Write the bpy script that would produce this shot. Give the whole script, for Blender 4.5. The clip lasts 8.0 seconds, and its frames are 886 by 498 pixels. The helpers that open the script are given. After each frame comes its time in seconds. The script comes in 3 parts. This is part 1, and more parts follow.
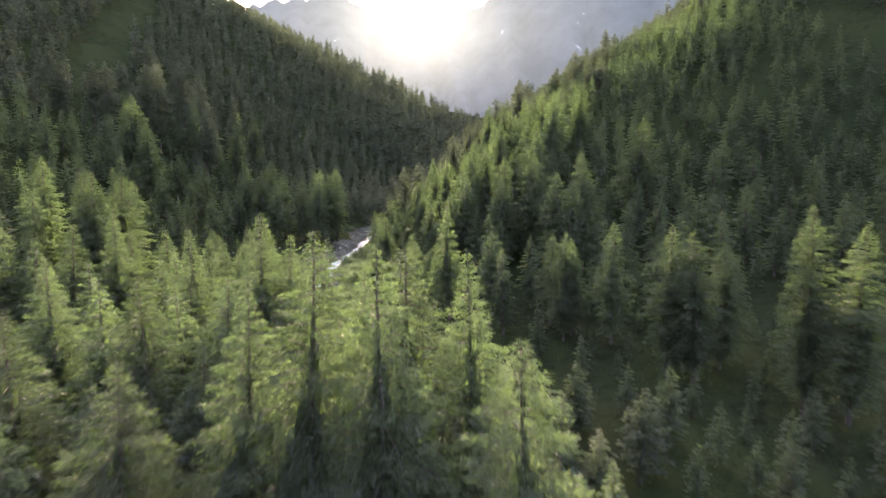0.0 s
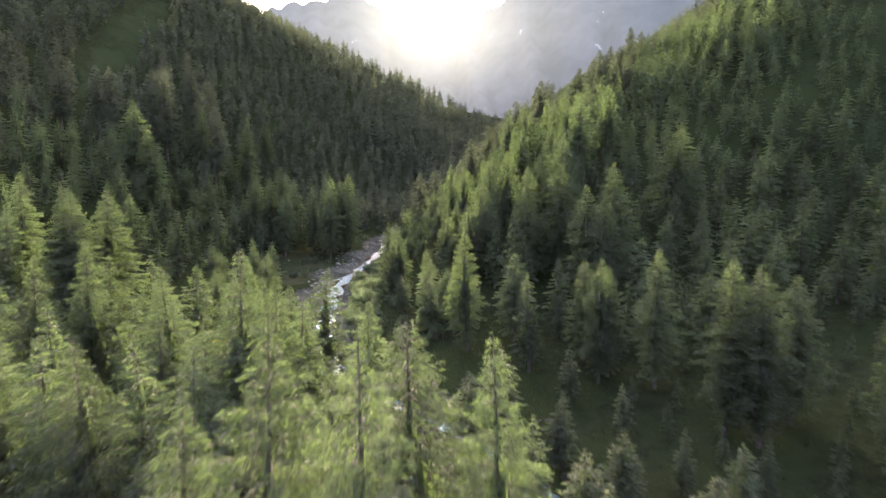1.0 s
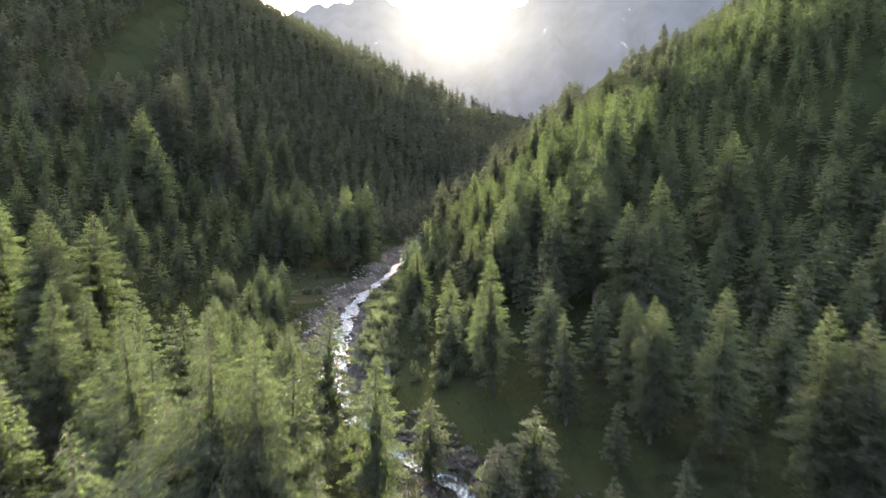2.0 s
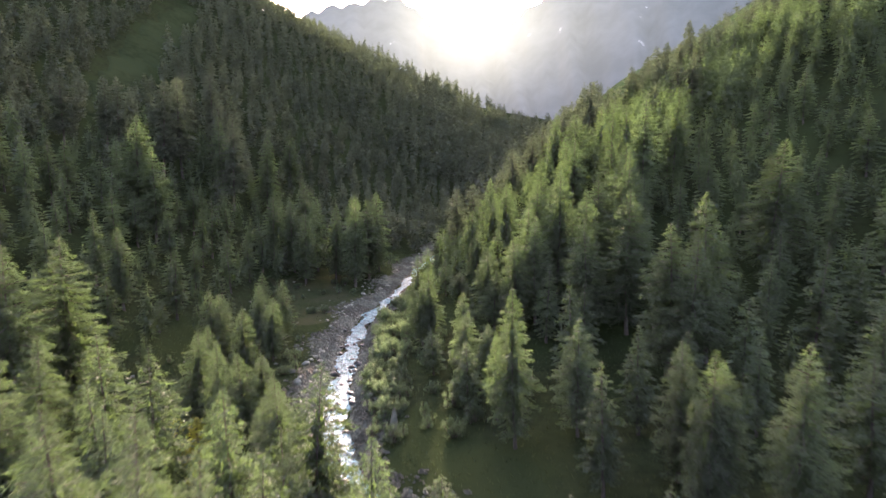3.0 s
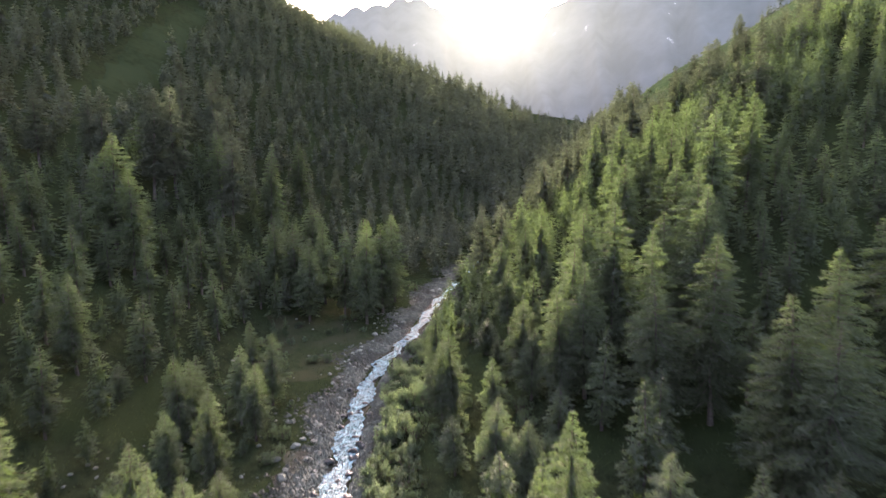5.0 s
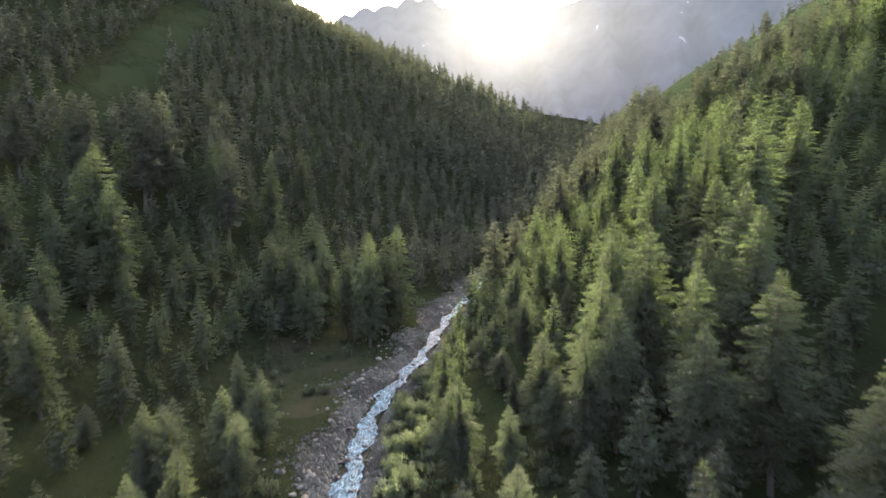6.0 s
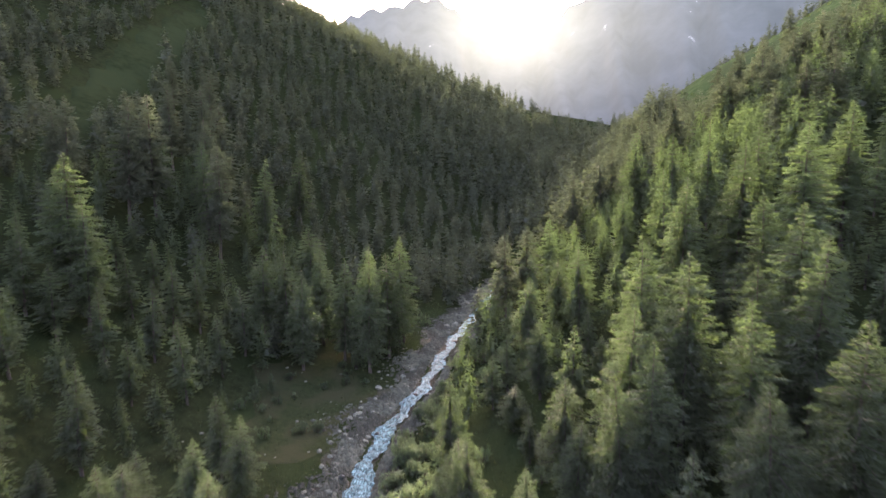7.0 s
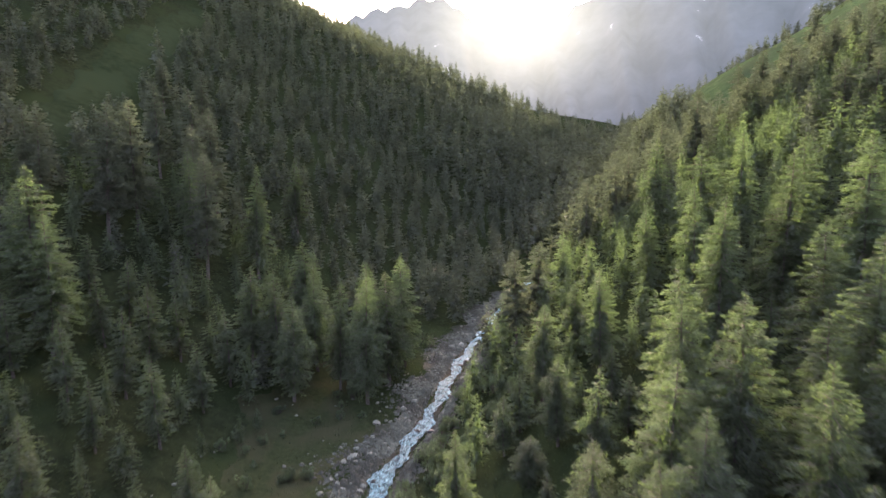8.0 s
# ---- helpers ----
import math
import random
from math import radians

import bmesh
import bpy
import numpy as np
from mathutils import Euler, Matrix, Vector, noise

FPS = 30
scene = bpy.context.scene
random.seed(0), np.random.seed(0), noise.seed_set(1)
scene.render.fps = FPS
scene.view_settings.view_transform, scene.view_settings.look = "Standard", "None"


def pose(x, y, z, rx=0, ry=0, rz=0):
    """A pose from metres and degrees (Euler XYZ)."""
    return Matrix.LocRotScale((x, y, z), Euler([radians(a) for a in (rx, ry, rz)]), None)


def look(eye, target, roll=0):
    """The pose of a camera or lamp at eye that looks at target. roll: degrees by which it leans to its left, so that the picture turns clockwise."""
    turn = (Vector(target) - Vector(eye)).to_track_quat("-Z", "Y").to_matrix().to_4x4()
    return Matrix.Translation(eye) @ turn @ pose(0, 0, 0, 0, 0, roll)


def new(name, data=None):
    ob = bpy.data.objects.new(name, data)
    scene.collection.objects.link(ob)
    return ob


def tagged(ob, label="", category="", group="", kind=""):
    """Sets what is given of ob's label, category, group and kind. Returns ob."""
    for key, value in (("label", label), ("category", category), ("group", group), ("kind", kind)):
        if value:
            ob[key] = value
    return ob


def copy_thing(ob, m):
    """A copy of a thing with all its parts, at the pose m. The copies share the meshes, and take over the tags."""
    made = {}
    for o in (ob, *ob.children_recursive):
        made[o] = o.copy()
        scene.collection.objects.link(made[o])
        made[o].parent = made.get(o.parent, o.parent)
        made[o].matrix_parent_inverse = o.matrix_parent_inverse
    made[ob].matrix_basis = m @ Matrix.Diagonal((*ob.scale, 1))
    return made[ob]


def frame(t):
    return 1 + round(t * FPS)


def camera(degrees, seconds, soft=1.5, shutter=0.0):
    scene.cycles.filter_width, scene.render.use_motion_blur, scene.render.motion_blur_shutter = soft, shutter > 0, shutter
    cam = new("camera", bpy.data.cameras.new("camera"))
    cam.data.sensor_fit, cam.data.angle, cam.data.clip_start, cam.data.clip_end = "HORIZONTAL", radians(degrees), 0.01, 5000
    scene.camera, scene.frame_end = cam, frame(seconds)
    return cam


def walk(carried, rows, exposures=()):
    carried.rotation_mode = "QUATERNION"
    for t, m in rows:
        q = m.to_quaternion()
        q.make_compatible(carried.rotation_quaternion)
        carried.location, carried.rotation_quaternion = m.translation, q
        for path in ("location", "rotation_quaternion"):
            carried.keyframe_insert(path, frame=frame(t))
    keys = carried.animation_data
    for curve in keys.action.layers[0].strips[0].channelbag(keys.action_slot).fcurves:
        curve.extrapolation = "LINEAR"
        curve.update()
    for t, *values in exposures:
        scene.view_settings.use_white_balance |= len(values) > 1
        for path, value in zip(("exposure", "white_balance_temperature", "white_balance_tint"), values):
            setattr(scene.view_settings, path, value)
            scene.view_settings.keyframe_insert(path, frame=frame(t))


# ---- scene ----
cam = camera(75.1, 8.0, soft=1.45, shutter=0.75)
METRES, EYE, TILT, LEAN, TURN = 100.0, 36.0, -8.0, 0.0, 0.0
ROWS = [
    (0.0, 0.0, 0.0, 0.0, -0.0, 0.0, -0.0),
    (0.5, 0.0009, 0.0588, 0.0206, 0.9, 0.02, -0.0),
    (1.0, 0.0011, 0.1149, 0.0405, 1.79, 0.03, 0.01),
    (1.5, 0.0, 0.1741, 0.0613, 3.03, 0.05, -0.02),
    (3.0, -0.0094, 0.3494, 0.1243, 5.54, 0.06, -0.02),
    (3.5, -0.0137, 0.4089, 0.1453, 6.15, 0.06, -0.0),
    (4.0, -0.0195, 0.4682, 0.1668, 6.73, 0.07, 0.01),
    (4.5, -0.0258, 0.5279, 0.1877, 7.33, 0.1, 0.03),
    (6.0, -0.0486, 0.7039, 0.25, 8.87, 0.15, -0.0),
    (6.5, -0.0566, 0.7636, 0.2705, 9.24, 0.18, -0.0),
    (7.0, -0.0649, 0.8201, 0.2899, 9.53, 0.21, -0.01),
    (7.5, -0.0741, 0.8796, 0.3101, 9.8, 0.23, -0.06),
    (8.0, -0.084, 0.9383, 0.3314, 10.03, 0.2, -0.03),
]
walk(cam, [(t, pose(0, 0, EYE, TILT, LEAN, TURN) @ pose(METRES * x, METRES * y, METRES * z, 90 + pitch, roll, yaw)) for t, x, y, z, yaw, pitch, roll in ROWS],
     exposures=[(0.0, 3.72, 7650, 36), (8.0, 3.72, 7650, 36)])


# ---- world, sun, exposure ----
SUN_AZIMUTH, SUN_ELEVATION = -2.6, 14.1     # degrees: from +y towards +x, and above the horizon
az, el = radians(SUN_AZIMUTH), radians(SUN_ELEVATION)
SUN_WAY = Vector((math.sin(az) * math.cos(el), math.cos(az) * math.cos(el), math.sin(el)))

world = bpy.data.worlds.new("sky")
scene.world = world
world.use_nodes = True
wn, wl = world.node_tree.nodes, world.node_tree.links
wn.clear()
sky = wn.new("ShaderNodeTexSky")
sky.sky_type, sky.sun_disc = "NISHITA", False
sky.sun_elevation, sky.sun_rotation = el, az
sky.altitude, sky.dust_density = 1600, 7.0
sky_light = wn.new("ShaderNodeBackground")
sky_light.inputs["Strength"].default_value = 0.15
wl.new(sky.outputs["Color"], sky_light.inputs["Color"])
# the white aureole of hazy air round the sun
coords = wn.new("ShaderNodeTexCoord")
dot = wn.new("ShaderNodeVectorMath")
dot.operation = "DOT_PRODUCT"
dot.inputs[1].default_value = SUN_WAY
wl.new(coords.outputs["Generated"], dot.inputs[0])
ramp = wn.new("ShaderNodeMapRange")
ramp.inputs["From Min"].default_value, ramp.inputs["From Max"].default_value = 0.55, 1.0
ramp.inputs["To Min"].default_value, ramp.inputs["To Max"].default_value = 0.0, 1.0
wl.new(dot.outputs["Value"], ramp.inputs["Value"])
power = wn.new("ShaderNodeMath")
power.operation = "POWER"
power.inputs[1].default_value = 3.0
wl.new(ramp.outputs["Result"], power.inputs[0])
gain = wn.new("ShaderNodeMath")
gain.operation = "MULTIPLY"
gain.inputs[1].default_value = 0.9
wl.new(power.outputs[0], gain.inputs[0])
aureole = wn.new("ShaderNodeBackground")
aureole.inputs["Color"].default_value = (1.0, 0.97, 0.88, 1)
wl.new(gain.outputs[0], aureole.inputs["Strength"])
both = wn.new("ShaderNodeAddShader")
wl.new(sky_light.outputs[0], both.inputs[0])
wl.new(aureole.outputs[0], both.inputs[1])
out = wn.new("ShaderNodeOutputWorld")
wl.new(both.outputs[0], out.inputs["Surface"])

sun = new("sun", bpy.data.lights.new("sun", "SUN"))
sun.data.energy, sun.data.angle, sun.data.color = 2.0, radians(0.55), (1.0, 0.97, 0.91)
sun.matrix_world = look(SUN_WAY * 500, (0, 0, 0))


# ---- materials ----
def material(name):
    m = bpy.data.materials.new(name)
    m.use_nodes = True
    n, l = m.node_tree.nodes, m.node_tree.links
    n.clear()
    o = n.new("ShaderNodeOutputMaterial")
    return m, n, l, o


def noise_node(n, l, scale, detail=4.0, where="Object", rough=0.6):
    c = n.new("ShaderNodeTexCoord")
    t = n.new("ShaderNodeTexNoise")
    t.inputs["Scale"].default_value, t.inputs["Detail"].default_value = scale, detail
    t.inputs["Roughness"].default_value = rough
    l.new(c.outputs[where], t.inputs["Vector"])
    return t


def ramp_node(n, l, source, stops):
    r = n.new("ShaderNodeValToRGB")
    while len(r.color_ramp.elements) < len(stops):
        r.color_ramp.elements.new(0.5)
    for e, (p, c) in zip(r.color_ramp.elements, stops):
        e.position, e.color = p, (*c, 1)
    l.new(source, r.inputs["Fac"])
    return r


def mix_node(n, l, fac, a, b, kind="MIX"):
    m = n.new("ShaderNodeMix")
    m.data_type, m.blend_type = "RGBA", kind
    for socket, value in ((m.inputs["Factor"], fac), (m.inputs["A"], a), (m.inputs["B"], b)):
        if isinstance(value, (int, float)):
            socket.default_value = value
        elif isinstance(value, tuple):
            socket.default_value = (*value, 1)
        else:
            l.new(value, socket)
    return m.outputs["Result"]


def bump_node(n, l, height, strength, distance):
    b = n.new("ShaderNodeBump")
    b.inputs["Strength"].default_value, b.inputs["Distance"].default_value = strength, distance
    l.new(height, b.inputs["Height"])
    return b.outputs["Normal"]


def foliage(name, dark, light, through_colour, wood_scale=0.05, thin=0.62):
    """Thin needles or leaves: part of the light goes through them."""
    m, n, l, o = material(name)
    geo, info = n.new("ShaderNodeNewGeometry"), n.new("ShaderNodeObjectInfo")
    tuft = ramp_node(n, l, geo.outputs["Random Per Island"], [(0.0, dark), (1.0, light)])
    patch = noise_node(n, l, wood_scale, 3.0)
    tone = n.new("ShaderNodeMapRange")
    tone.inputs["From Min"].default_value, tone.inputs["From Max"].default_value = 0.25, 0.75
    tone.inputs["To Min"].default_value, tone.inputs["To Max"].default_value = 0.78, 1.2
    l.new(patch.outputs["Fac"], tone.inputs["Value"])
    tree_tone = n.new("ShaderNodeMapRange")
    tree_tone.inputs["To Min"].default_value, tree_tone.inputs["To Max"].default_value = 0.75, 1.2
    l.new(info.outputs["Random"], tree_tone.inputs["Value"])
    product = n.new("ShaderNodeMath")
    product.operation = "MULTIPLY"
    l.new(tone.outputs["Result"], product.inputs[0])
    l.new(tree_tone.outputs["Result"], product.inputs[1])
    scaled = n.new("ShaderNodeVectorMath")
    scaled.operation = "SCALE"
    l.new(tuft.outputs["Color"], scaled.inputs[0])
    l.new(product.outputs[0], scaled.inputs["Scale"])
    lit = n.new("ShaderNodeVectorMath")
    lit.operation = "MULTIPLY"
    lit.inputs[1].default_value = through_colour
    l.new(scaled.outputs[0], lit.inputs[0])
    d, t, g = n.new("ShaderNodeBsdfDiffuse"), n.new("ShaderNodeBsdfTranslucent"), n.new("ShaderNodeBsdfGlossy")
    l.new(scaled.outputs[0], d.inputs["Color"])
    l.new(lit.outputs[0], t.inputs["Color"])
    g.inputs["Roughness"].default_value = 0.55
    a, b = n.new("ShaderNodeMixShader"), n.new("ShaderNodeMixShader")
    a.inputs[0].default_value, b.inputs[0].default_value = thin, 0.02
    l.new(d.outputs[0], a.inputs[1])
    l.new(t.outputs[0], a.inputs[2])
    l.new(a.outputs[0], b.inputs[1])
    l.new(g.outputs[0], b.inputs[2])
    l.new(b.outputs[0], o.inputs["Surface"])
    return m


def rough_surface(name, stops, scale, bump_scale, bump, roughness=0.9, large=None, where="Object"):
    """Bark, rock, earth: two scales of colour and a fine relief."""
    m, n, l, o = material(name)
    p = n.new("ShaderNodeBsdfPrincipled")
    p.inputs["Roughness"].default_value = roughness
    p.inputs["Specular IOR Level"].default_value = 0.25 if roughness < 1 else 0.0
    fine = noise_node(n, l, scale, 6.0, where)
    colour = ramp_node(n, l, fine.outputs["Fac"], stops).outputs["Color"]
    if large:
        broad = noise_node(n, l, large[0], 3.0, where)
        mask = ramp_node(n, l, broad.outputs["Fac"], [(0.42, (0, 0, 0)), (0.6, (1, 1, 1))])
        colour = mix_node(n, l, mask.outputs["Color"], colour, large[1])
    info = n.new("ShaderNodeObjectInfo")
    shade = n.new("ShaderNodeMapRange")
    shade.inputs["To Min"].default_value, shade.inputs["To Max"].default_value = 0.75, 1.2
    l.new(info.outputs["Random"], shade.inputs["Value"])
    s = n.new("ShaderNodeVectorMath")
    s.operation = "SCALE"
    l.new(colour, s.inputs[0])
    l.new(shade.outputs["Result"], s.inputs["Scale"])
    l.new(s.outputs[0], p.inputs["Base Color"])
    relief = noise_node(n, l, bump_scale, 8.0, where)
    l.new(bump_node(n, l, relief.outputs["Fac"], 0.8, bump), p.inputs["Normal"])
    l.new(p.outputs[0], o.inputs["Surface"])
    return m


LARCH = foliage("larch_needles", (0.062, 0.070, 0.043), (0.094, 0.106, 0.064), (1.08, 1.62, 0.66), thin=0.5)
PINE = foliage("stone_pine_needles", (0.058, 0.061, 0.042), (0.082, 0.088, 0.059), (1.25, 1.6, 1.0), thin=0.4)
SHRUB = foliage("alder_leaves", (0.068, 0.086, 0.048), (0.118, 0.146, 0.082), (1.15, 1.4, 0.95))
YELLOW = foliage("yellowing_leaves", (0.13, 0.135, 0.03), (0.24, 0.23, 0.055), (1.8, 1.8, 1.0))
HERB = foliage("grass_blades", (0.022, 0.027, 0.012), (0.042, 0.050, 0.022), (1.3, 1.5, 1.1))
BARK = rough_surface("larch_bark", [(0.3, (0.035, 0.027, 0.02)), (0.7, (0.12, 0.095, 0.075))], 3.0, 6.0, 0.05)
ROCK = rough_surface("river_rock", [(0.3, (0.067, 0.071, 0.050)), (0.7, (0.195, 0.198, 0.15))], 2.0, 5.0, 0.06, 0.8,
                     (0.9, (0.165, 0.155, 0.115)))
WET_ROCK = rough_surface("wet_river_rock", [(0.3, (0.014, 0.015, 0.012)), (0.7, (0.048, 0.047, 0.038))], 2.0, 5.0, 0.06, 0.45)
GRAVEL = rough_surface("stream_gravel", [(0.3, (0.010, 0.010, 0.005)), (0.7, (0.035, 0.032, 0.018))], 1.6, 3.0, 0.25, 0.9,
                       (0.25, (0.032, 0.036, 0.018)))
COBBLE = rough_surface("wet_cobbles", [(0.3, (0.026, 0.028, 0.018)), (0.7, (0.115, 0.117, 0.083))], 0.7, 5.0, 0.06, 0.75,
                       (0.12, (0.036, 0.034, 0.022)))
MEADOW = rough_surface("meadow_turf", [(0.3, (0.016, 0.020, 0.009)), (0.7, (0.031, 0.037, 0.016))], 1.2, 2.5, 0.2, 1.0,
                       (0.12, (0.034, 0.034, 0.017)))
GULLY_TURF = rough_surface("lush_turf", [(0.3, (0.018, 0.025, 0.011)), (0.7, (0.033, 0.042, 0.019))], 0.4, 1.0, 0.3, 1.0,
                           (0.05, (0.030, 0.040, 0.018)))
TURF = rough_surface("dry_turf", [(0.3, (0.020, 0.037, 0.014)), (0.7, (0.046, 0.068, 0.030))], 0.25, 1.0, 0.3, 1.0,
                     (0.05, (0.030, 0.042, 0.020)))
FLOOR = rough_surface("forest_floor", [(0.3, (0.011, 0.014, 0.007)), (0.65, (0.024, 0.029, 0.013))], 0.6, 1.5, 0.25, 1.0,
                      (0.06, (0.020, 0.027, 0.011)))


# ---- the lie of the land ----
def line(y, knots):
    """Smooth line through a few (y, value) knots."""
    ys, vs = [k[0] for k in knots], [k[1] for k in knots]
    return sum(np.interp(np.asarray(y, float) + o, ys, vs) for o in (-9, -3, 3, 9)) / 4


STREAM_X = [(-300, 60), (20, 30), (60, 14), (84, 2), (95, -12), (103, -20), (114, -25), (126, -28), (142, -31), (165, -34.5),
            (180, -35.5), (192, -34.5), (203, -32), (218, -31), (234, -30), (265, -25.3), (285, -23), (330, -8), (420, 22),
            (520, 62), (700, 135), (1000, 230), (4000, 900)]
STREAM_Z = [(-300, -12), (60, 1.2), (144, 4.6), (200, 5.3), (230, 7.2), (270, 9.0), (330, 13), (500, 26), (800, 46), (1200, 60),
            (4000, 300)]
LEFT_FOOT = [(-300, -33), (234, -31), (285, -23), (330, -8), (420, 22), (520, 62), (700, 135), (1000, 230), (4000, 900)]
LEFT_STEEP = [(-300, 0.76), (370, 0.76), (430, 0.742), (500, 0.722), (560, 0.645), (700, 0.56), (900, 0.40), (1300, 0.3), (4000, 0.1)]
GULLY = [(200, -137), (240, -146), (300, -167), (370, -186), (420, -201)]
RIGHT_FOOT = [(-300, -32), (230, -30), (285, -24), (474, -14), (1000, 60), (4000, 500)]
# steep values behind y = 10 are added unseen slopes that block skylight
RIGHT_STEEP = [(-300, 0.5), (-70, 0.4), (10, 0.08), (60, 0.08), (120, 0.17), (150, 0.27), (185, 0.48), (290, 0.745), (360, 0.775), (460, 0.81), (700, 0.72), (4000, 0.4)]


def soft(u, k=6.0):
    return k * np.logaddexp(0, u / k)


def stream_x(y):
    return line(y, STREAM_X)


def ripple(x, y):
    """Uneven ground at three sizes."""
    return (np.sin(x * 0.11 + 1.3 * np.sin(y * 0.07)) * np.sin(y * 0.13 + 0.9 * np.sin(x * 0.05)) * 0.6
            + np.sin(x * 0.37 + y * 0.21) * np.sin(y * 0.43 - x * 0.17) * 0.25
            + np.sin(x * 0.017 + y * 0.011 + 2) * np.sin(y * 0.019 - x * 0.008) * 3.0)


def land(x, y):
    x, y = np.asarray(x, float), np.asarray(y, float)
    d = x - stream_x(y)
    left, right = line(y, LEFT_FOOT) - x, x - line(y, RIGHT_FOOT)
    rise = line(y, LEFT_STEEP) * soft(left - 32) + line(y, RIGHT_STEEP) * soft(right - 11)
    rise = rise + 0.45 * soft(-y - 140, 12.0)                                          # unseen hill added behind the start, to block skylight
    rise = 900 * (1 - np.exp(-rise / 900))
    rise = rise + 8.5 * np.exp(-((x - 82) / 32) ** 2 - ((y - 440) / 55) ** 2)      # the shoulder with the pasture
    bank = 0.9 * np.clip((np.abs(d) - 2.6) / 5.0, 0, 1) - 0.7 * np.exp(-(d / 3.2) ** 4)
    calm = np.clip((np.abs(d) - 6) / 14, 0, 1)
    return line(y, STREAM_Z) + rise + bank + ripple(x, y) * calm * np.clip(rise / 12 + 0.25, 0, 1)


def steps(start, stop, fine, fine_from, fine_to, growth):
    """Grid lines: even in the middle, wider and wider outwards."""
    inner = list(np.arange(fine_from, fine_to, fine))
    lower, upper, a = [], [], fine
    v = fine_from
    while v > start:
        a *= growth
        v -= a
        lower.append(v)
    v, a = inner[-1], fine
    while v < stop:
        a *= growth
        v += a
        upper.append(v)
    return np.array(lower[::-1] + inner + upper)


def grid_mesh(name, xs, ys, height):
    gx, gy = np.meshgrid(xs, ys)
    gz = height(gx, gy)
    v = np.stack([gx.ravel(), gy.ravel(), gz.ravel()], 1)
    w, h = len(xs), len(ys)
    i = (np.arange(h - 1)[:, None] * w + np.arange(w - 1)[None, :]).ravel()
    f = np.stack([i, i + 1, i + w + 1, i + w], 1)
    return raw_mesh(name, v, f, True)


def raw_mesh(name, verts, faces, smooth=False):
    me = bpy.data.meshes.new(name)
    verts, faces = np.asarray(verts, np.float32), np.asarray(faces, np.int32)
    k = faces.shape[1]
    me.vertices.add(len(verts))
    me.vertices.foreach_set("co", verts.ravel())
    me.loops.add(faces.size)
    me.loops.foreach_set("vertex_index", faces.ravel())
    me.polygons.add(len(faces))
    me.polygons.foreach_set("loop_start", np.arange(0, faces.size, k, dtype=np.int32))
    me.polygons.foreach_set("use_smooth", np.full(len(faces), smooth))
    me.update(calc_edges=True)
    return me


def mesh_part(name, me, mat, parent=None, label=""):
    ob = new(name, me)
    if not me.materials:
        me.materials.append(mat)
    if parent:
        ob.parent = parent
    if label:
        ob["label"] = label
    return ob


ground = mesh_part("ground", grid_mesh("ground", steps(-2600, 2600, 1.9, -95, 70, 1.07), steps(-350, 3000, 1.9, 20, 310, 1.06), land), FLOOR)
tagged(ground, "mossy brown forest floor rising into steep valley sides", "ground", kind="structure")


# ---- water ----
def water_material():
    m, n, l, o = material("rushing_water")
    p = n.new("ShaderNodeBsdfPrincipled")
    foam = n.new("ShaderNodeTexNoise")
    foam.inputs["Scale"].default_value, foam.inputs["Detail"].default_value, foam.inputs["Roughness"].default_value = 1.0, 6.0, 0.7
    foam.inputs["Distortion"].default_value = 1.4
    flow, object_space = n.new("ShaderNodeMapping"), n.new("ShaderNodeTexCoord")
    flow.inputs["Scale"].default_value = (2.2, 0.9, 1.0)
    l.new(object_space.outputs["Object"], flow.inputs["Vector"])
    l.new(flow.outputs["Vector"], foam.inputs["Vector"])
    mask = ramp_node(n, l, foam.outputs["Fac"], [(0.46, (0, 0, 0)), (0.60, (1, 1, 1))])
    l.new(mix_node(n, l, mask.outputs["Color"], (0.014, 0.045, 0.052), (0.17, 0.33, 0.35)), p.inputs["Base Color"])
    rough = n.new("ShaderNodeMapRange")
    rough.inputs["To Min"].default_value, rough.inputs["To Max"].default_value = 0.34, 0.65
    l.new(mask.outputs["Color"], rough.inputs["Value"])
    l.new(rough.outputs["Result"], p.inputs["Roughness"])
    fine = noise_node(n, l, 1.5, 6.0)
    l.new(bump_node(n, l, fine.outputs["Fac"], 1.0, 0.7), p.inputs["Normal"])
    p.inputs["Specular IOR Level"].default_value = 0.09
    l.new(p.outputs[0], o.inputs["Surface"])
    return m


WATER = water_material()


